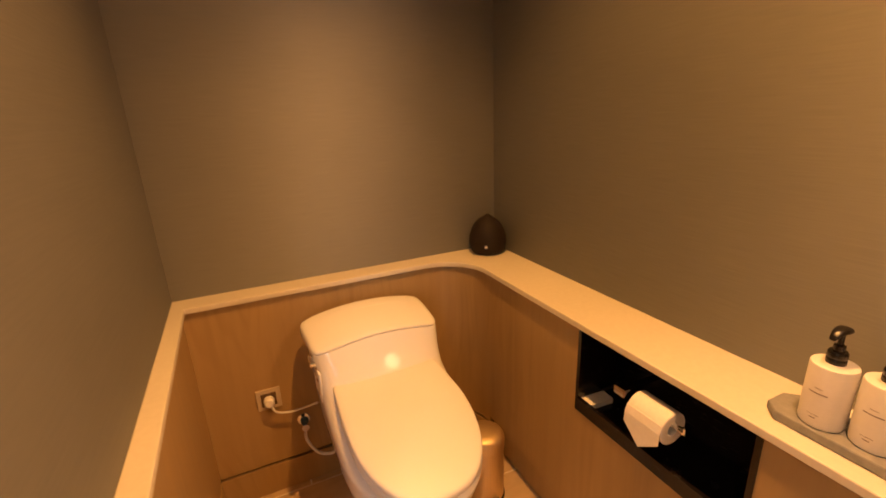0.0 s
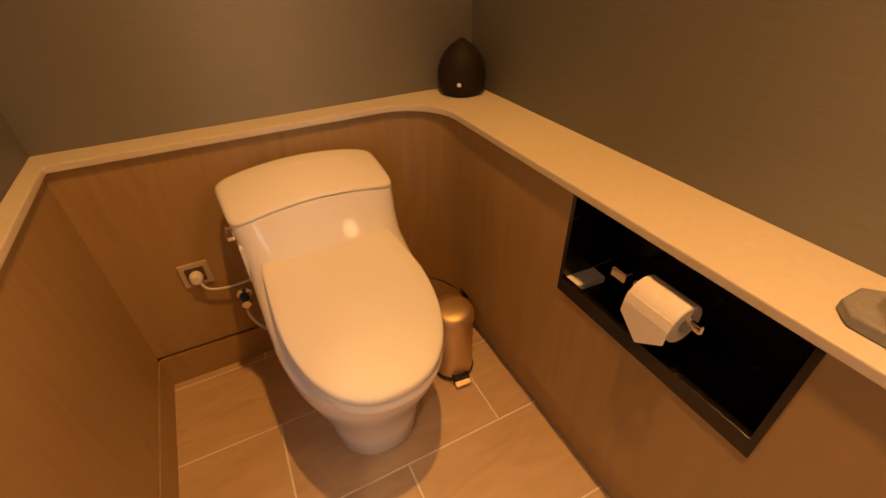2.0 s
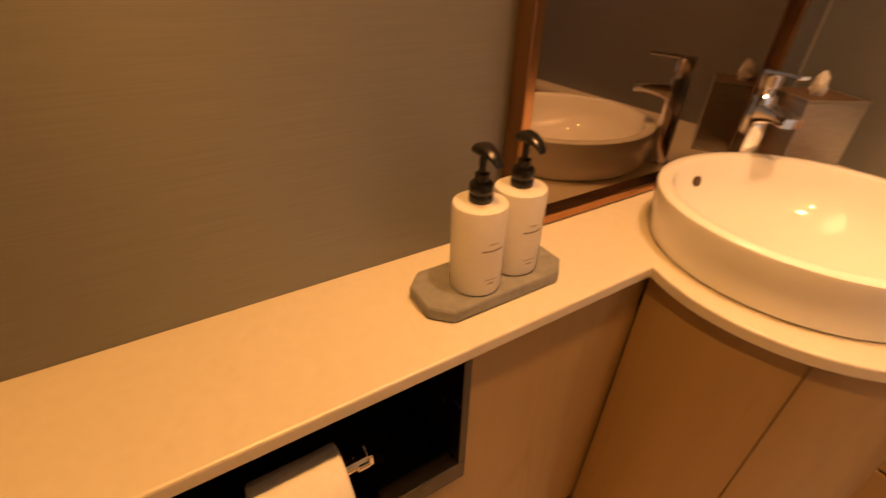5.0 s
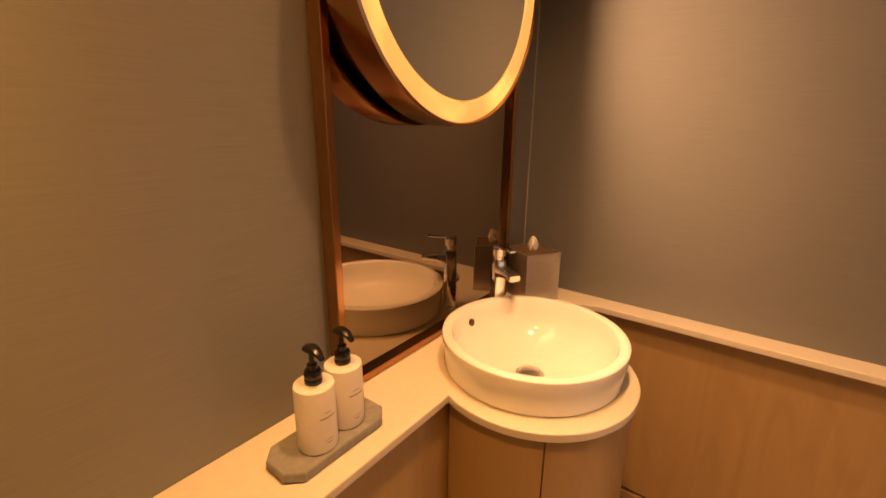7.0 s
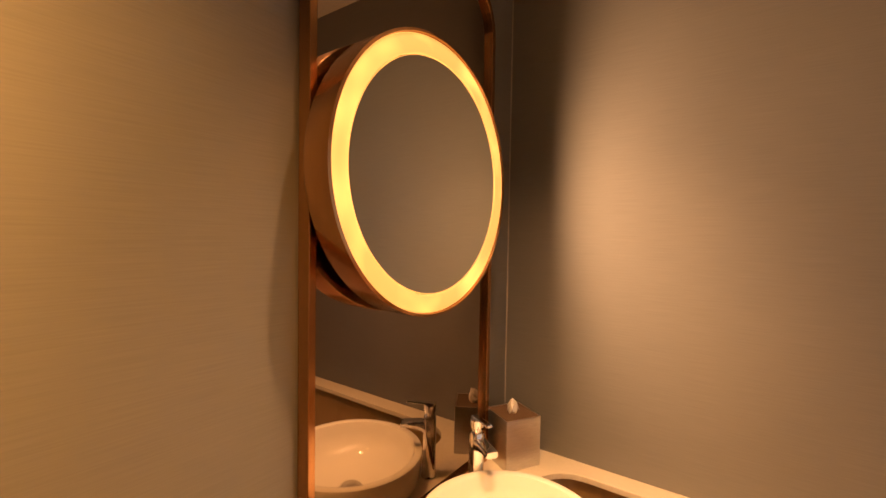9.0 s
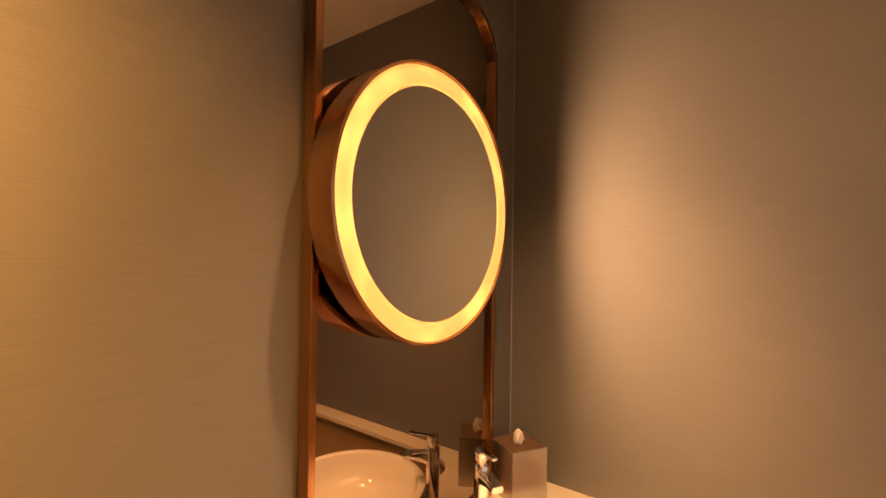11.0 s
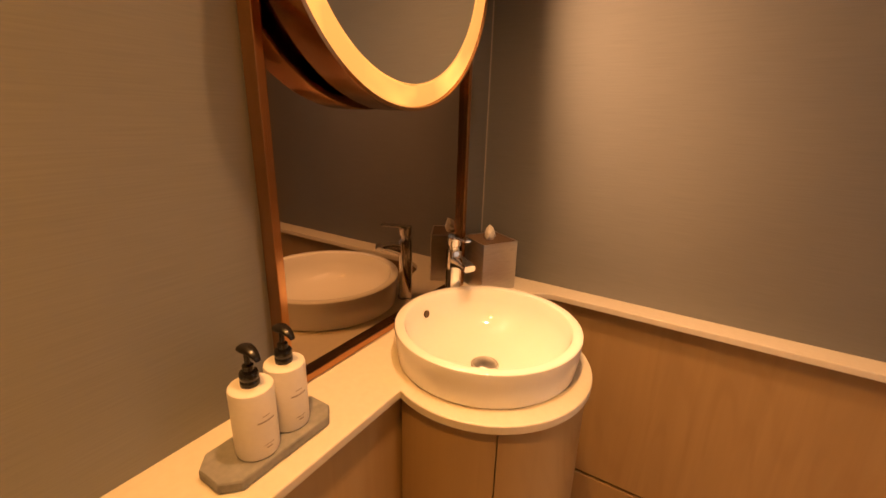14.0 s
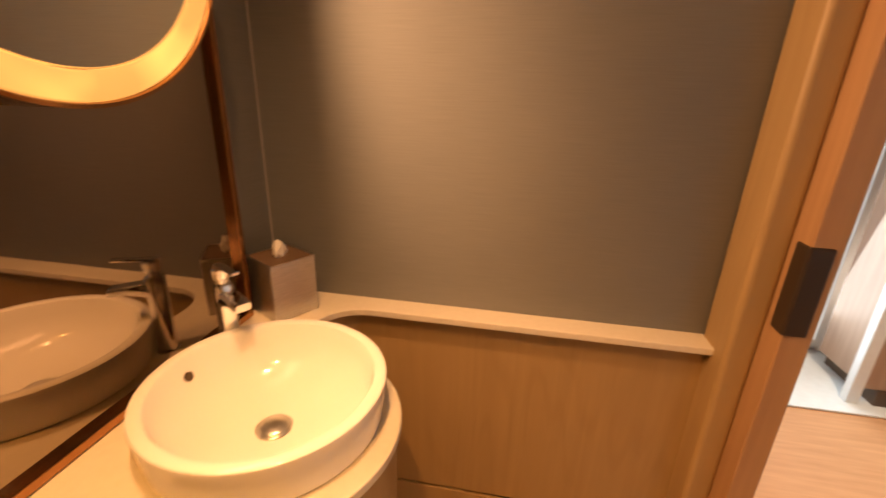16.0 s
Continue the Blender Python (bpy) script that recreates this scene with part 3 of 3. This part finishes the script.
def bottle(x, y, turn):
    b = thing("pump_bottle", "white pump bottle with black pump on concrete tray", "soap bottle", x, y, ZL + 0.02, "pump bottles on the tray")
    b.rotation_euler = (0, 0, radians(turn))
    b.scale = (0.95, 0.95, 0.88)
    put("body", lathe([(0.031, 0.0), (0.0345, 0.003), (0.0355, 0.008), (0.0355, 0.129), (0.0345, 0.134), (0.031, 0.136), (0.012, 0.137)], 48), BOTTLE, b, smooth=True)
    put("collar", lathe([(0.0145, 0.136), (0.0152, 0.138), (0.0152, 0.147), (0.0146, 0.148), (0.0146, 0.150), (0.0152, 0.151), (0.0150, 0.160), (0.0135, 0.163), (0.009, 0.164), (0.009, 0.175), (0.006, 0.177)], 28), BLACK, b, smooth=True)
    put("stem", lathe([(0.0046, 0.175), (0.0046, 0.202)], 14), BLACK, b, smooth=True)
    rows = []
    for px, pz, w, h in ((-0.0135, 0.203, 0.006, 0.003), (-0.011, 0.205, 0.0105, 0.007), (0.0, 0.207, 0.012, 0.009), (0.011, 0.207, 0.0105, 0.0075), (0.021, 0.204, 0.0085, 0.005), (0.028, 0.199, 0.006, 0.0035), (0.031, 0.195, 0.005, 0.002)):
        rows.append([(px, w * math.cos(2 * math.pi * i / 16), pz + h * math.sin(2 * math.pi * i / 16)) for i in range(16)])
    put("pump_head", loft(rows), BLACK, b, smooth=True)
    # printed lines on the label, as plain bars curved round the bottle
    for zz, wd, hh in ((0.088, 10, 0.0013), (0.077, 24, 0.0026), (0.030, 15, 0.0010), (0.023, 8, 0.0020)):
        put("printed_line", strip(arc(0, 0, 0.0357, -wd, wd, 10), -0.0002, zz, zz + hh), INK, b, weld=False)
    return b


bottle(-0.126, -1.322, 178)
bottle(-0.116, -1.392, 178)

# ---- basin ----
RIM = ZL + 0.085
basin = thing("wash_basin", "round white ceramic vessel basin on the stone ledge", "basin", BC[0], BC[1], ZL)
prof = [(0.190, 0.0), (0.196, 0.004), (0.201, 0.045), (0.2045, 0.078), (0.2035, 0.083), (0.2, 0.0855), (0.187, 0.0855), (0.183, 0.0835), (0.180, 0.077), (0.176, 0.055), (0.164, 0.028), (0.14, 0.004), (0.105, -0.014), (0.06, -0.0245), (0.024, -0.028)]
low = min(z for _, z in prof)
inner = [(r * 1.05, -0.033 + (z - low) * (0.1185 / (0.0855 - low)) if r < 0.1925 and i > 6 else z) for i, (r, z) in enumerate(prof)]
put("bowl", lathe(inner, 72, cap=(False, True)), CERAMIC, basin, smooth=True)
put("drain_cap", lathe([(0.033, -0.0325), (0.034, -0.029), (0.031, -0.0265), (0.0285, -0.0275), (0.027, -0.0255), (0.022, -0.0235), (0.01, -0.0220), (0.001, -0.0215)], 40), STEEL, basin, smooth=True)
oa = radians(-4)
# solid disc, coloured dark in place of the shade inside the hole
put("overflow_hole", moved(lathe([(0.0095, 0.0), (0.0095, 0.0035), (0.0065, 0.0035)], 20), Matrix.Translation((0.181 * math.cos(oa), 0.181 * math.sin(oa), 0.046)) @ pose(0, 0, 0, 0, -78, math.degrees(oa))), SHADOWGAP, basin, smooth=True)

# ---- faucet ----
FX, FY = -0.103, -1.965
tap = thing("basin_faucet", "chrome single-lever basin faucet standing on the ledge", "faucet", FX, FY, ZL)
tap.rotation_euler = (0, 0, radians(150))
put("base", lathe([(0.024, 0), (0.024, 0.004), (0.02, 0.006)], 32), CHROME, tap, smooth=True)
put("column", loft([[(hx * math.copysign(abs(math.cos(a)) ** 0.55, math.cos(a)) + ox, hy * math.copysign(abs(math.sin(a)) ** 0.55, math.sin(a)), z) for a in [2 * math.pi * i / 32 for i in range(32)]] for hx, hy, ox, z in ((0.02, 0.019, 0, 0.004), (0.0195, 0.0185, 0, 0.10), (0.019, 0.018, 0.0, 0.178), (0.0175, 0.0165, 0, 0.184))]), CHROME, tap, smooth=True)
put("spout", loft([[(x, w * math.copysign(abs(math.cos(a)) ** 0.4, math.cos(a)), z + h * math.copysign(abs(math.sin(a)) ** 0.4, math.sin(a))) for a in [2 * math.pi * i / 24 for i in range(24)]] for x, w, z, h in ((0.0, 0.0175, 0.150, 0.022), (0.028, 0.0175, 0.158, 0.015), (0.058, 0.0175, 0.160, 0.010), (0.084, 0.0175, 0.158, 0.009), (0.087, 0.016, 0.1575, 0.008))]), CHROME, tap, smooth=True)
put("neck", lathe([(0.0165, 0.184), (0.013, 0.188), (0.013, 0.196), (0.018, 0.199), (0.019, 0.219), (0.016, 0.222)], 32), CHROME, tap, smooth=True)
put("lever", moved(boxes((-0.018, 0.072, -0.009, 0.009, -0.0035, 0.0035)), pose(0, 0, 0.224, 0, -3, 0)), CHROME, tap, bevel=0.002)

# ---- tissue box ----
tis = thing("tissue_box", "brushed steel cube tissue box on the ledge corner", "tissue box", -0.094, -2.207, ZL)
tis.rotation_euler = (0, 0, radians(60))
h2, hz = 0.064, 0.160
put("case", boxes((-h2, h2, -h2, h2, 0, hz - 0.004)), STEEL, tis, bevel=0.0028, segments=3)
fr = 0.004
put("top_edge", boxes((-h2, h2, -h2, -h2 + fr, hz - 0.004, hz), (-h2, h2, h2 - fr, h2, hz - 0.004, hz), (-h2, -h2 + fr, -h2 + fr, h2 - fr, hz - 0.004, hz), (h2 - fr, h2, -h2 + fr, h2 - fr, hz - 0.004, hz)), STEEL, tis)
put("top_inset", boxes((-h2 + fr, h2 - fr, -h2 + fr, h2 - fr, hz - 0.0039, hz - 0.0015)), mat("brown_leather", (0.12, 0.075, 0.045), 0.5), tis)
rng = random.Random(4)
tuft = []
for k, (rx_, ry_, z_) in enumerate(((0.024, 0.010, 0.0), (0.023, 0.012, 0.008), (0.020, 0.011, 0.017), (0.013, 0.008, 0.026), (0.006, 0.004, 0.034), (0.002, 0.0015, 0.037))):
    tuft.append([(rx_ * math.cos(a) * rng.uniform(0.8, 1.15) + 0.004 * k - 0.008, ry_ * math.sin(a) * rng.uniform(0.7, 1.25), hz - 0.0015 + z_ + rng.uniform(-0.0015, 0.0015) * (k > 0)) for a in [2 * math.pi * q / 14 for q in range(14)]])
put("tissue", moved(loft(tuft), Matrix.Translation((0, 0, hz - 0.0015)) @ pose(0, 0, 0, 0, 0, 40) @ Matrix.Scale(1.3, 4) @ Matrix.Translation((0, 0, 0.0015 - hz))), PAPER, tis)

# ---- tall tinted mirror and round light mirror ----
MY0, MY1, MZ0 = -2.150, -1.452, ZL + 0.003
ARCH_Z = 2.2
mid = (MY0 + MY1) / 2
tall = thing("tall_mirror", "tall bronze-tinted mirror with arched bronze frame", "mirror", 0, mid, MZ0)


def arch(g, zb):
    r = 0.16 - g
    y0, y1 = MY0 + g, MY1 - g
    top = ARCH_Z + 0.16 - g
    return [(y0, zb), (y1, zb)] + [(y1 - r + a, top - r + b) for a, b in arc(0, 0, r, 0, 90, 12)] + [(y0 + r + a, top - r + b) for a, b in arc(0, 0, r, 90, 180, 12)]


fw = 0.018
o_, i_ = arch(0, MZ0), arch(fw, MZ0 + fw)
bm = bmesh.new()
rows = [[bm.verts.new((x, y - mid, z - MZ0)) for y, z in line] for line, x in ((o_, -0.002), (o_, -0.036), (i_, -0.036), (i_, -0.002))]
nn = len(o_)
for a, b in zip(rows, rows[1:] + rows[:1]):
    for i in range(nn):
        bm.faces.new((a[i], a[(i + 1) % nn], b[(i + 1) % nn], b[i]))
put("frame", bm, BRONZE, tall, bevel=0.002)
g_ = arch(fw - 0.001, MZ0 + fw - 0.001)
put("glass", loft([[(-0.014, y - mid, z - MZ0) for y, z in g_], [(-0.020, y - mid, z - MZ0) for y, z in g_]]), TINTED, tall)

CY, CZ, RO = -1.752, 1.716, 0.322
rm = thing("round_light_mirror", "round backlit mirror with glowing ring and copper rim", "mirror", 0, CY, CZ)
face = pose(0, 0, 0, 0, -90, 0)
put("drum", moved(lathe([(RO - 0.06, 0.0205), (RO - 0.035, 0.0205), (RO - 0.033, 0.044), (RO - 0.004, 0.045), (RO - 0.001, 0.047), (RO, 0.05), (RO, 0.116), (RO - 0.006, 0.118), (RO - 0.008, 0.112)], 96, cap=(True, False)), face), BRONZE, rm, smooth=True)
put("light_ring", moved(lathe([(RO - 0.008, 0.110), (RO - 0.010, 0.113), (RO - 0.046, 0.114), (RO - 0.050, 0.112), (RO - 0.050, 0.100), (RO - 0.008, 0.106), (RO - 0.008, 0.110)], 96, cap=(False, False)), face), RING, rm, smooth=True)
put("mirror_glass", moved(lathe([(RO - 0.051, 0.096), (RO - 0.051, 0.108), (RO - 0.053, 0.110)], 96), face), MIRROR, rm)

# ---- door frame ----
post = thing("door_casing", "rounded pale oak door casing in the room corner", "door casing", -1.275, -2.26, 0)
put("post", local(boxes((-W + 0.004, -1.220, -L + 0.002, -2.2, 0, DH + 0.05)), post), OAK, post, bevel=0.014, segments=4)
jamb = thing("door_jamb", "orange oak door jamb with dark strike recess", "door jamb", -1.33, DY0 - 0.04, 0)
put("jamb_board", local(boxes((-W - TWEST - 0.005, -W + 0.006, DY0 - 0.085, DY0, 0, DH)), jamb), JAMB, jamb, bevel=0.004)
put("strike_plate", local(boxes((-W - 0.04, -W + 0.010, DY0 - 0.045, DY0 + 0.005, 0.965, 1.165)), jamb), mat("dark_bronze_strike", (0.035, 0.022, 0.014), 0.4), jamb, bevel=0.006)
jamb2 = thing("door_jamb", "orange oak door jamb on the hinge side", "door jamb", -1.33, DY1 - 0.01, 0)
put("jamb_board", local(boxes((-W - TWEST - 0.005, XD + 0.006, DY1 - 0.03, DY1 + 0.006, 0, DH)), jamb2), JAMB, jamb2, bevel=0.004)
head_ = thing("door_head", "orange oak board across the door opening", "door head", -1.35, -1.75, DH)
put("head_board", local(boxes((-W - TWEST - 0.005, -W + 0.008, DY0 - 0.085, DY1 + 0.01, DH - 0.03, DH)), head_), JAMB, head_, bevel=0.004)

# ---- room outside the door ----
OX0, OX1, OY0, OY1 = -4.2, -W - TWEST, -3.9, 1.0
setting(put("outer_floor", boxes((OX0, OX1 + 0.0, OY0, OY1, -0.1, 0.0)), OUTFLOOR), "warm oak floor outside the door", "floor")
setting(put("outer_ceiling", boxes((OX0, OX1, OY0, OY1, H, H + 0.1)), OUTWALL), "white ceiling of the room outside", "ceiling")
setting(put("outer_wall_north", boxes((OX0, OX1, OY1, OY1 + 0.1, 0, H)), OUTWALL), "white wall of the room outside", "wall")
setting(put("outer_wall_west", boxes((OX0 - 0.1, OX0, OY0, OY1, 0, H)), OUTWALL), "white wall of the room outside", "wall")
setting(put("outer_wall_south", boxes((OX0, OX1, OY0 - 0.1, OY0, 0, H)), OUTWALL), "bright white wall of the room outside", "wall")
setting(put("outer_wall_east", boxes((OX1 + 0.002, OX1 + 0.1, OY0, -L - T, 0, H), (OX1 + 0.002, OX1 + 0.1, T, OY1, 0, H)), OUTWALL), "white wall of the room outside", "wall")
sill = thing("window_step", "low white stone step before the bright window", "step", -2.0, -3.6, 0)
put("slab", local(boxes((-2.9, OX1 - 0.01, -3.88, -3.27, 0.0, 0.012)), sill), OUTWALL, sill, bevel=0.004)
win = thing("window", "tall daylit window with a white frame", "window", -2.0, -3.87, 0.05)
put("pane", local(boxes((-2.55, OX1 - 0.05, -3.885, -3.88, 0.1, 2.4)), win), SKYGLOW, win)
put("frame", local(boxes((-2.62, -2.55, -3.89, -3.84, 0.05, 2.45), (OX1 - 0.05, OX1 - 0.01, -3.89, -3.84, 0.05, 2.45), (-2.55, OX1 - 0.05, -3.89, -3.84, 2.4, 2.45), (-2.55, OX1 - 0.05, -3.89, -3.84, 0.05, 0.1)), win), WHITEPL, win, bevel=0.004)
trim_ = thing("window_post", "narrow white post beside the column", "post", -2.47, -3.38, 0.012)
put("post", local(boxes((-2.498, -2.44, -3.40, -3.355, 0.012, H - 0.002)), trim_), OUTWALL, trim_, bevel=0.003)
col = thing("timber_column", "rosy wood-clad column with a dark base", "column", -2.7, -3.5, 0)
put("shaft", local(boxes((-2.95, -2.50, -3.72, -3.36, 0.1, H)), col), OUTWOOD, col, bevel=0.006)
put("base", local(boxes((-2.96, -2.56, -3.73, -3.35, 0.012, 0.1)), col), DARKPL, col, bevel=0.004)

# ---- floor tiles ----
TW, TD, GAP = 0.642, 0.3125, 0.003
bm = boxes((-TW / 2 + GAP, TW / 2 - GAP, -TD / 2 + GAP, TD / 2 - GAP, -0.008, 0.0))
proto = put("floor_tile", bm, TILE, floor, bevel=0.001, segments=1)
tile_mesh = proto.data
bpy.data.objects.remove(proto)
for row in range(-1, 8):
    y = -0.425 - TD / 2 - (row - 1) * TD
    for colm in range(-2, 3):
        x = -0.945 + TW / 2 + colm * TW + (0 if row % 2 else TW / 2)
        x0, x1 = max(x - TW / 2, -W - 0.045), min(x + TW / 2, 0.02)
        y0, y1 = max(y - TD / 2, -L), min(y + TD / 2, 0.0)
        if x1 - x0 < 0.05 or y1 - y0 < 0.03:
            continue
        if x1 - x0 > TW - 1e-4 and y1 - y0 > TD - 1e-4:
            t_ = new("floor_tile", tile_mesh)
            t_.location = (x, y, 0)
            t_.parent = floor
        else:
            put("floor_tile", boxes((x0 + GAP, x1 - GAP, y0 + GAP, y1 - GAP, -0.008, 0.0)), TILE, floor)
